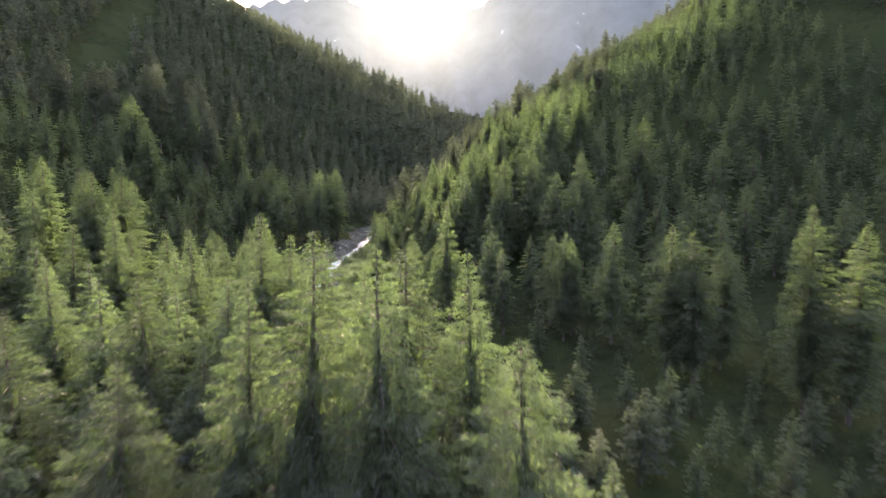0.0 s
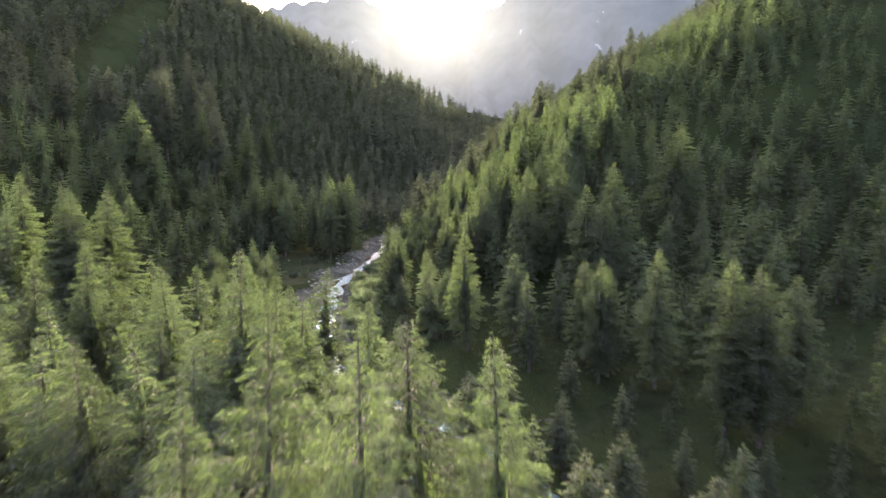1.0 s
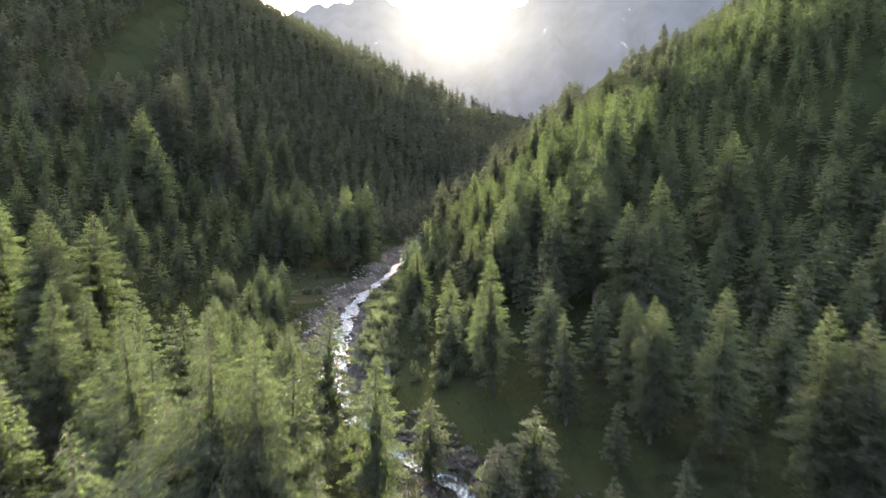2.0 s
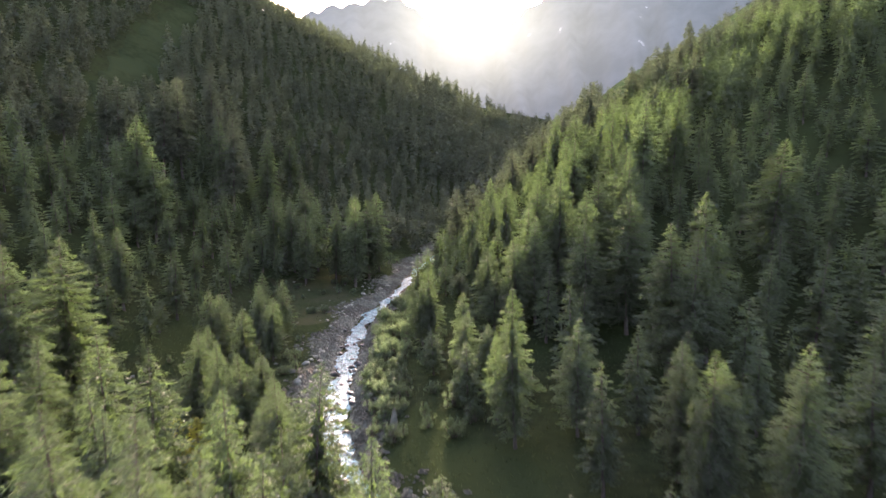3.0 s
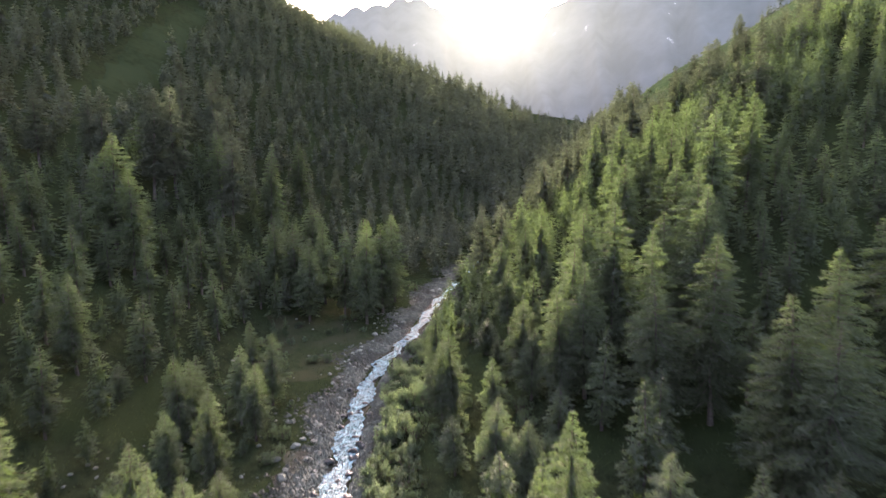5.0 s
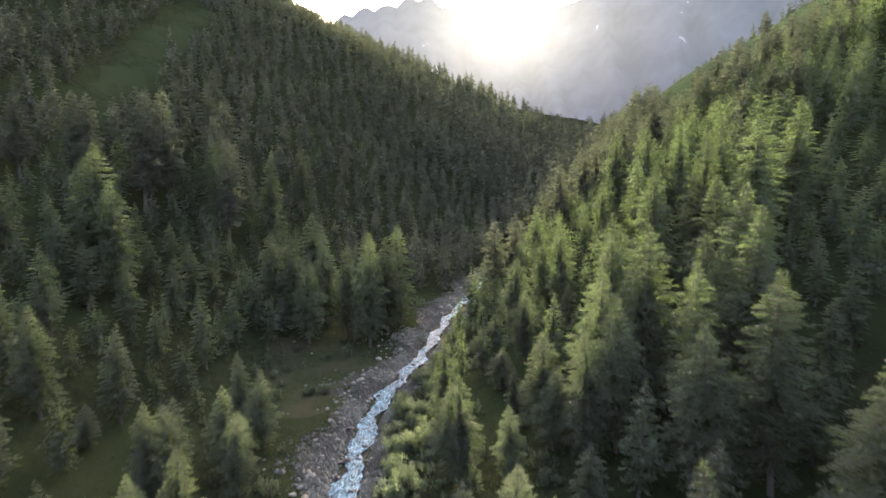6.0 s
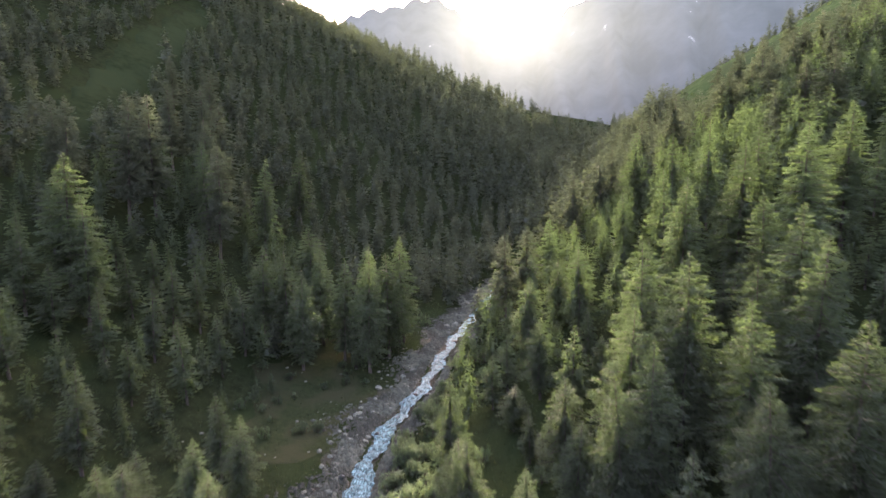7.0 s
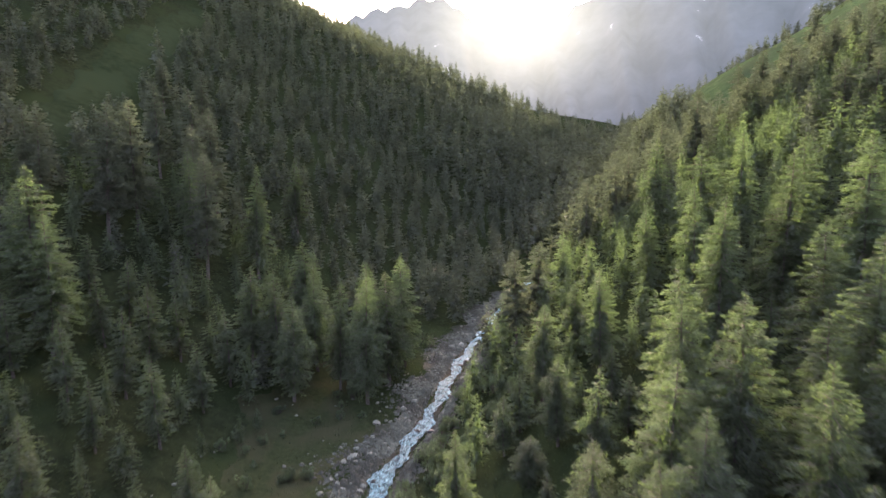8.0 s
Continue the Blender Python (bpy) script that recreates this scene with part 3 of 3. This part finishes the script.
def wood(name, places, heights, shapes, label, needles=None):
    """Many trees too far off to tell apart, in one mesh."""
    r = np.random.default_rng(len(places))
    verts = []
    for (x, y), h in zip(places, heights):
        crown = shapes[int(r.integers(0, len(shapes)))]
        a = r.uniform(0, 6.283)
        k = h / 25
        w = k * r.uniform(0.95, 1.3)
        c, s = math.cos(a) * w, math.sin(a) * w
        verts.append(np.stack([crown[:, 0] * c - crown[:, 1] * s + x, crown[:, 0] * s + crown[:, 1] * c + y, crown[:, 2] * k + float(land(x, y)) - 0.3], 1))
    v = np.concatenate(verts)
    ob = mesh_part(name, raw_mesh(name, v, tri_faces(v)), needles or LARCH)
    return tagged(ob, label, "wood", kind="stuff")


middle_shapes = [conifer(100 + i, 80, 340, 2.1, radius=4.5, slim=0.13, cone=0.52, core=0.6)[0] for i in range(5)] + [conifer(120 + i, 60, 340, 1.9, "pine", radius=3.9, slim=0.17)[0] for i in range(2)]
fine_shapes = [conifer(160 + i, 90, 1000, 1.1, radius=4.5, slim=0.10, cone=0.52, core=0.5)[0] for i in range(6)]
far_shapes = [conifer(140 + i, 46, 200, 2.0, radius=4.3, slim=0.17, cone=0.5)[0] for i in range(5)] + [conifer(150 + i, 46, 200, 1.9, "pine", radius=4.0, slim=0.19)[0] for i in range(2)]
for x, y in scatter(36, -2, 78, 105, 205, 6.4, 6):
    fill_larch.plant(int(rng.integers(0, 1000)), x, y, rng.uniform(10, 16), rng.uniform(0, 360), LARCH_LABEL + " on a steep slope", "tree", "larches on the sunny spur", rng.uniform(1.0, 1.25), rng.normal(0, 1))
for x, y in scatter(8, -15, 4, 115, 200, 6.0, 9):
    fill_larch.plant(int(rng.integers(0, 1000)), x, y, rng.uniform(7, 12), rng.uniform(0, 360), LARCH_LABEL + " behind the bank", "tree", "larches beside the stream", rng.uniform(1.3, 1.6), rng.normal(0, 1))
for x, y in scatter(40, -112, -66, 100, 205, 6.4, 12):
    fill_larch.plant(int(rng.integers(0, 1000)), x, y, rng.uniform(13, 18), rng.uniform(0, 360), LARCH_LABEL + " in deep shade", "tree", "larches on the shaded side", rng.uniform(1.0, 1.3), rng.normal(0, 1))
spur = scatter(540, 8, 125, 25, 300, 5.4, 13, True)
crest = scatter(320, 20, 150, 230, 400, 5.4, 15, True)
flank = scatter(120, -125, -66, 90, 250, 6.2, 14, True)
low_flank = scatter(60, -100, -56, 105, 200, 5.2, 16)
hollow = scatter(130, 21, 85, 10, 95, 4.6, 18)
verge = scatter(40, -26, 14, 182, 295, 4.6, 17)
middle = scatter(950, -190, -20, 100, 400, 5.8, 3, True)
wood("wood", spur + flank + verge + hollow + low_flank, [stand_height(x, y) for x, y in spur + flank + verge + hollow] + [rng.uniform(5, 9) for _ in low_flank], fine_shapes, "larch wood filling the slopes between taller trees")
crest_shapes = [conifer(180 + i, 80, 900, 1.05, "pine", radius=4.2, slim=0.12, core=0.6)[0] for i in range(4)] + fine_shapes[:2]
# crest larches take the darker pine needles too, standing in for shade
wood("crest_wood", crest, [stand_height(x, y) for x, y in crest], crest_shapes, "stone pine and larch wood along a spur's crest", PINE)
# larches share the pine needles here, which puts some shade into the colour
wood("shaded_wood", middle, [stand_height(x, y) for x, y in middle], middle_shapes, "dense larch and pine wood on the shaded valley side", PINE)
# the last scatter puts unseen trees on the hill added behind the start
distant = scatter(1900, -320, 110, 300, 650, 6.6, 4, True) + scatter(420, -420, 330, 400, 950, 8.0, 5, True) + scatter(260, -340, -185, 90, 330, 7.5, 7, True) + scatter(200, 140, 300, 90, 330, 7.5, 8, True) + scatter(620, -260, 260, -330, -25, 8.5, 9)
# pine needles on the far larches as well, a darker colour for unlit slopes
wood("far_wood", distant, [rng.uniform(13, 20) if x < -75 else rng.uniform(17, 24) for x, y in distant], far_shapes, "distant dark larch and pine wood on steep slopes", PINE)


# ---- stream banks ----
def bank_mesh():
    """A sheet of gravel that lies on the ground along the water, with ragged edges."""
    ys = np.arange(30, 312, 0.9)
    cols = 23
    left = line(ys, [(30, -2.5), (76, -2.5), (95, -6), (120, -8), (150, -8), (200, -6.5), (240, -9), (330, -6)]) + 1.6 * np.sin(ys * 0.31) + 1.0 * np.sin(ys * 0.83 + 1)
    right = line(ys, [(30, 2.5), (76, 2.5), (86, 5), (100, 5.5), (120, 5.5), (200, 4), (330, 4)]) + 1.2 * np.sin(ys * 0.27 + 2) + 0.7 * np.sin(ys * 0.9)
    k = np.linspace(0, 1, cols)
    d = left[:, None] * (1 - k) + right[:, None] * k
    x, y = stream_x(ys)[:, None] + d, np.repeat(ys[:, None], cols, 1)
    lift = 0.10 * np.sin(np.pi * k)[None, :] ** 0.5 + 0.05 * np.sin(x * 3.1) * np.sin(y * 2.7)
    z = land(x, y) - 0.03 + lift
    i = (np.arange(len(ys) - 1)[:, None] * cols + np.arange(cols - 1)[None, :]).ravel()
    return raw_mesh("bank", np.stack([x.ravel(), y.ravel(), z.ravel()], 1), np.stack([i, i + 1, i + cols + 1, i + cols], 1), True)


bank = mesh_part("stream_bank", bank_mesh(), GRAVEL)
tagged(bank, "grey gravel and cobble bank beside the stream", "gravel bank", kind="structure")


# ---- meadows ----
def meadow(name, y0, y1, centre, half, label, turf=None, lift=0.11):
    """A patch of turf that lies on the ground, thinning out at ragged edges."""
    ys = np.arange(y0, y1, 1.5)
    cols = 19
    k = np.linspace(-1, 1, cols)
    end = np.sin(np.pi * (ys - y0) / (y1 - y0)) ** 0.4
    w = half * end * (1 + 0.15 * np.sin(ys * 0.23) + 0.1 * np.sin(ys * 0.61))
    x, y = line(ys, centre)[:, None] + w[:, None] * k[None, :] + 0.8 * np.sin(ys * 0.4)[:, None], np.repeat(ys[:, None], cols, 1)
    z = land(x, y) + (lift + 0.05) * (1 - k[None, :] ** 4) - 0.05
    i = (np.arange(len(ys) - 1)[:, None] * cols + np.arange(cols - 1)[None, :]).ravel()
    ob = mesh_part(name, raw_mesh(name, np.stack([x.ravel(), y.ravel(), z.ravel()], 1), np.stack([i, i + 1, i + cols + 1, i + cols], 1), True), turf or MEADOW)
    return tagged(ob, label, "meadow", kind="structure")


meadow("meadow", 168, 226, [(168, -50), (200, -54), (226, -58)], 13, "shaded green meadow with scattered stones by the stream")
meadow("meadow_gully", 225, 415, GULLY, 8.5, "grassy green strip running down the wooded slope", GULLY_TURF, 1.1)
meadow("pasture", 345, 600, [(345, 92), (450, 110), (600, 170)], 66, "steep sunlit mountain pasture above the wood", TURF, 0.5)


# ---- boulders ----
def boulder_mesh(seed, detail=2, rock=None):
    bm = bmesh.new()
    bmesh.ops.create_icosphere(bm, subdivisions=detail, radius=1.0)
    r = random.Random(seed)
    cuts = [(Vector((r.uniform(-1, 1), r.uniform(-1, 1), r.uniform(-0.6, 1))).normalized(), r.uniform(0.55, 0.85)) for _ in range(7)]
    for v in bm.verts:
        for way, far in cuts:
            over = v.co.dot(way) - far
            if over > 0:
                v.co -= way * over * 0.9
        v.co *= 1 + 0.12 * noise.noise(v.co * 1.7 + Vector((seed * 3.1, 0, 0)))
        v.co.z *= 0.72
    me = bpy.data.meshes.new("boulder")
    bm.to_mesh(me)
    bm.free()
    me.materials.append(rock or ROCK)
    return me


boulder_meshes = [boulder_mesh(i) for i in range(9)]
wet_meshes = [boulder_mesh(i + 20, 2, WET_ROCK) for i in range(6)]
brng = np.random.default_rng(5)


def boulder(x, y, size, label="rounded grey boulder on the stream bank", group="boulders along the stream", sink=0.25, meshes=boulder_meshes):
    ob = new("boulder", meshes[int(brng.integers(0, len(meshes)))])
    ob.matrix_world = pose(x, y, float(land(x, y)) + size * (0.5 - sink), brng.normal(0, 12), brng.normal(0, 12), brng.uniform(0, 360)) @ Matrix.Diagonal((size * brng.uniform(0.8, 1.3), size * brng.uniform(0.7, 1.1), size * brng.uniform(0.7, 1.1), 1))
    return tagged(ob, label, "boulder", group)


for x, y, size in ((-23.0, 128, 1.7), (-29, 253, 1.6), (-31, 249, 1.4), (-33, 246, 1.2), (-26.5, 150, 1.1), (-29.5, 163, 1.1), (-40.5, 139, 1.2), (-39, 143, 1.1), (-37.5, 134, 1.2), (-36.0, 213, 1.3), (-37.5, 209, 1.2)):
    boulder(x, y, 0.75 * size, "large pale boulder at the water's edge")
for _ in range(115):
    y = brng.uniform(88, 290)
    side = -1 if brng.random() < 0.6 else 1
    d = side * (2.4 + abs(brng.normal(0, 1)) * (3.6 if side < 0 else 1.6))
    boulder(float(stream_x(y)) + d, y, float(np.clip(brng.lognormal(-1.0, 0.4), 0.22, 0.8)))
for _ in range(62):
    y = brng.uniform(104, 205)
    boulder(float(stream_x(y)) - brng.uniform(2.6, 8.0), y, brng.uniform(0.3, 0.7), "angular grey boulder heaped on the stream bank")
for _ in range(88):
    y = brng.uniform(92, 160) if brng.random() < 0.6 else brng.uniform(96, 285)
    boulder(float(stream_x(y)) + brng.normal(0, 1.7) + 0.5 * math.sin(y * 0.5), y, brng.uniform(0.35, 0.8), "wet dark boulder in the rapids", "boulders in the water", -0.1, wet_meshes)
for _ in range(60):
    boulder(brng.uniform(-66, -40), brng.uniform(120, 215), brng.uniform(0.15, 0.5), "pale stone lying in rough grass", "stones in the meadow", 0.3)


def pebbles():
    """Cobbles too many to count, as rough four-sided lumps."""
    r = np.random.default_rng(8)
    n = 22000
    y = r.uniform(80, 300, n)
    left = r.random(n) < 0.52
    d = np.where(left, -2.2 - np.abs(r.normal(0, 3.0, n)) * (1 + 0.5 * np.sin(y * 0.21)), 2.2 + np.abs(r.normal(0, 1.9, n)) * (1 + 0.5 * np.sin(y * 0.17)))
    d = np.where(y < 105, r.normal(0, 3.2, n), d)
    x = stream_x(y) + d
    size = np.clip(r.lognormal(-1.25, 0.5, n), 0.1, 0.65)
    z = land(x, y) + 0.05
    shape = np.array([(1, 0, 0), (0.2, 0.9, 0.1), (-0.9, 0.3, 0), (-0.3, -0.9, 0), (0.6, -0.7, 0.05), (0.1, 0.1, 0.75), (0, 0, -0.6)])
    a = r.uniform(0, 6.283, n)
    c, s = np.cos(a), np.sin(a)
    v = shape[None] * size[:, None, None] * r.uniform(0.7, 1.3, (n, 7, 1))
    p = np.stack([v[..., 0] * c[:, None] - v[..., 1] * s[:, None] + x[:, None], v[..., 0] * s[:, None] + v[..., 1] * c[:, None] + y[:, None], v[..., 2] + z[:, None]], 2)
    f = np.array([(0, 1, 5), (1, 2, 5), (2, 3, 5), (3, 4, 5), (4, 0, 5)])
    return raw_mesh("cobbles", p.reshape(-1, 3), (f[None] + 7 * np.arange(n)[:, None, None]).reshape(-1, 3))


cobbles = mesh_part("cobbles", pebbles(), COBBLE)
tagged(cobbles, "loose grey cobbles strewn along the stream", "cobbles", kind="stuff")


# ---- weathered standing rock beside the gravel bar ----
def standing_rock(x, y):
    bm = bmesh.new()
    rings = []
    for j in range(10):
        t = j / 9
        w = 0.62 * (1 - t ** 2.4) * (1.15 if j == 0 else 1) + 0.03
        rings.append([bm.verts.new((w * math.cos(k * 0.698) * (1 + 0.14 * noise.noise(Vector((k, j * 0.7, 1)))), 0.8 * w * math.sin(k * 0.698), 4.0 * t - 0.4)) for k in range(9)])
    for a, b in zip(rings, rings[1:]):
        for k in range(9):
            bm.faces.new((a[k], a[(k + 1) % 9], b[(k + 1) % 9], b[k]))
    bm.faces.new(rings[-1])
    me = bpy.data.meshes.new("standing_rock")
    bm.to_mesh(me)
    bm.free()
    ob = mesh_part("standing_rock", me, ROCK)
    ob.matrix_world = pose(x, y, float(land(x, y)), 0, 3, 20)
    return tagged(ob, "pale grey pointed standing rock on the stream bank", "rock")


standing_rock(-16.4, 115.8)


# ---- shrubs ----
def shrub_arrays(seed, leaves=1500, size=0.25):
    """A spreading bush of several leafy lobes on thin stems."""
    r = np.random.default_rng(seed)
    lobes = 30
    a = r.uniform(0, 6.283, lobes)
    c = np.stack([np.cos(a) * r.uniform(0.1, 1.7, lobes), np.sin(a) * r.uniform(0.1, 1.7, lobes), r.uniform(0.3, 2.9, lobes) ** 0.9], 1)
    which = r.integers(0, lobes, leaves)
    way = r.normal(0, 1, (leaves, 3))
    way /= np.linalg.norm(way, axis=1)[:, None]
    p = c[which] + way * (r.random((leaves, 1)) ** 0.4) * np.array([0.42, 0.42, 0.75])
    p[:, 2] = np.abs(p[:, 2])
    u = r.normal(0, 1, (leaves, 3))
    u /= np.linalg.norm(u, axis=1)[:, None]
    w = np.cross(u, way)
    w /= np.linalg.norm(w, axis=1)[:, None] + 1e-6
    s = size * r.uniform(0.5, 1.2, (leaves, 1))
    crown = np.stack([p - w * s * 0.2, p + w * s * 0.2, p + u * s * 1.2], 1).reshape(-1, 3)
    sv, sf = [], []
    for i in range(lobes):
        b = len(sv) * 1
        foot = np.array([c[i, 0] * 0.15, c[i, 1] * 0.15, -0.2])
        for q, (pt, rad) in enumerate(((foot, 0.05), (c[i], 0.02))):
            for k in range(3):
                sv.append(pt + rad * np.array([math.cos(k * 2.094), math.sin(k * 2.094), 0]))
        for k in range(3):
            sf.append((b + k, b + (k + 1) % 3, b + 3 + (k + 1) % 3, b + 3 + k))
    return crown, (np.array(sv), np.array(sf))


shrub_protos = {}
srng = np.random.default_rng(21)


def shrub(x, y, size, leaf=None, label="leafy pale green alder shrub on the bank", group="shrubs along the stream", category="shrub"):
    leaf = leaf or SHRUB
    key = (leaf.name, int(srng.integers(0, 4)))
    m = pose(x, y, float(land(x, y)) - 0.1, 0, 0, srng.uniform(0, 360)) @ Matrix.Diagonal((size * srng.uniform(0.85, 1.2), size * srng.uniform(0.85, 1.2), size * srng.uniform(0.75, 1.1), 1))
    if key not in shrub_protos:
        crown, stems = shrub_arrays(60 + key[1])
        ob = new("shrub")
        mesh_part("stem_clump", raw_mesh("stem_clump", *stems, True), BARK, ob, "thin grey woody stems")
        mesh_part("foliage", raw_mesh("foliage", crown, tri_faces(crown)), leaf, ob)
        ob.matrix_basis = m
        shrub_protos[key] = ob
    else:
        ob = copy_thing(shrub_protos[key], m)
        ob.scale = m.to_scale()
    return tagged(ob, label, category, group)


for _ in range(170):
    y = srng.uniform(112, 285) if srng.random() < 0.5 else srng.uniform(112, 190)
    shrub(float(stream_x(y)) + 5 + abs(srng.normal(0, 4.5)), y, srng.uniform(0.5, 1.25))
for _ in range(36):
    y = srng.uniform(132, 215)
    shrub(float(stream_x(y)) + srng.uniform(12, 30), y, srng.uniform(0.5, 1.1), None, "low alder shrub on a steep slope", "shrubs along the stream")
for _ in range(22):
    shrub(srng.uniform(-14, 2), srng.uniform(112, 140), srng.uniform(0.6, 1.2), None, "low alder shrub on shaded ground", "shrubs along the stream")
for _ in range(16):
    y = srng.uniform(94, 108)
    shrub(float(stream_x(y)) - srng.uniform(4, 9), y, srng.uniform(0.8, 1.5), None, "glossy pale-leaved willow shrub at the stream")
for _ in range(34):
    shrub(srng.uniform(-64, -36), srng.uniform(98, 150), srng.uniform(0.5, 1.1), None, "low scrubby bush on shaded stony ground", "scrub on the stony ground")
for _ in range(60):
    y = srng.uniform(115, 250)
    shrub(float(stream_x(y)) - srng.uniform(10, 30), y, srng.uniform(0.4, 0.9), None, "low scrubby bush in the meadow", "scrub on the stony ground")
shrub(-40.5, 105, 2.2, YELLOW, "yellow-leaved young broadleaf tree among larches", "", "tree")
shrub(-39.2, 103.5, 1.5, YELLOW, "yellow-leaved young broadleaf tree among larches", "", "tree")


# ---- grass and undergrowth ----
def undergrowth():
    r = np.random.default_rng(33)
    n = 90000
    x, y = r.uniform(-95, 60, n), r.uniform(28, 270, n)
    keep = np.abs(x - stream_x(y)) > 7
    x, y = np.append(x[keep], r.uniform(48, 170, 9000)), np.append(y[keep], r.uniform(350, 560, 9000))
    n = len(x)
    z = land(x, y)
    h = r.uniform(0.12, 0.42, n) * (1 + 0.6 * (r.random(n) < 0.1)) * np.where(y > 340, 2.2, 1.0)
    a = r.uniform(0, 6.283, n)
    w = h * r.uniform(0.12, 0.3, n)
    c, s = np.cos(a), np.sin(a)
    p = np.stack([np.stack([x - c * w, y - s * w, z - 0.05], 1), np.stack([x + c * w, y + s * w, z - 0.05], 1), np.stack([x + r.normal(0, 0.2, n), y + r.normal(0, 0.2, n), z + h], 1)], 1)
    return p.reshape(-1, 3)


herbs = undergrowth()
grass = mesh_part("grass", raw_mesh("grass", herbs, tri_faces(herbs)), HERB)
tagged(grass, "rough green grass and low undergrowth on the valley floor", "grass", kind="stuff")


# ---- dwarf pines and junipers on the open pasture above the spur ----
def pasture_places():
    r = np.random.default_rng(44)
    found = []
    while len(found) < 260:
        x, y = r.uniform(45, 180), r.uniform(350, 560)
        if x - 0.35 * y < 20:
            found.append((x, y))
    return found


low_places = pasture_places()
wood("dwarf_pine_scrub", low_places, np.random.default_rng(45).uniform(1.0, 3.2, len(low_places)), [np.stack([v[:, 0] * 2.2, v[:, 1] * 2.2, v[:, 2] * 0.8], 1) for v in far_shapes], "low dwarf pine scrub dotted over a steep pasture")
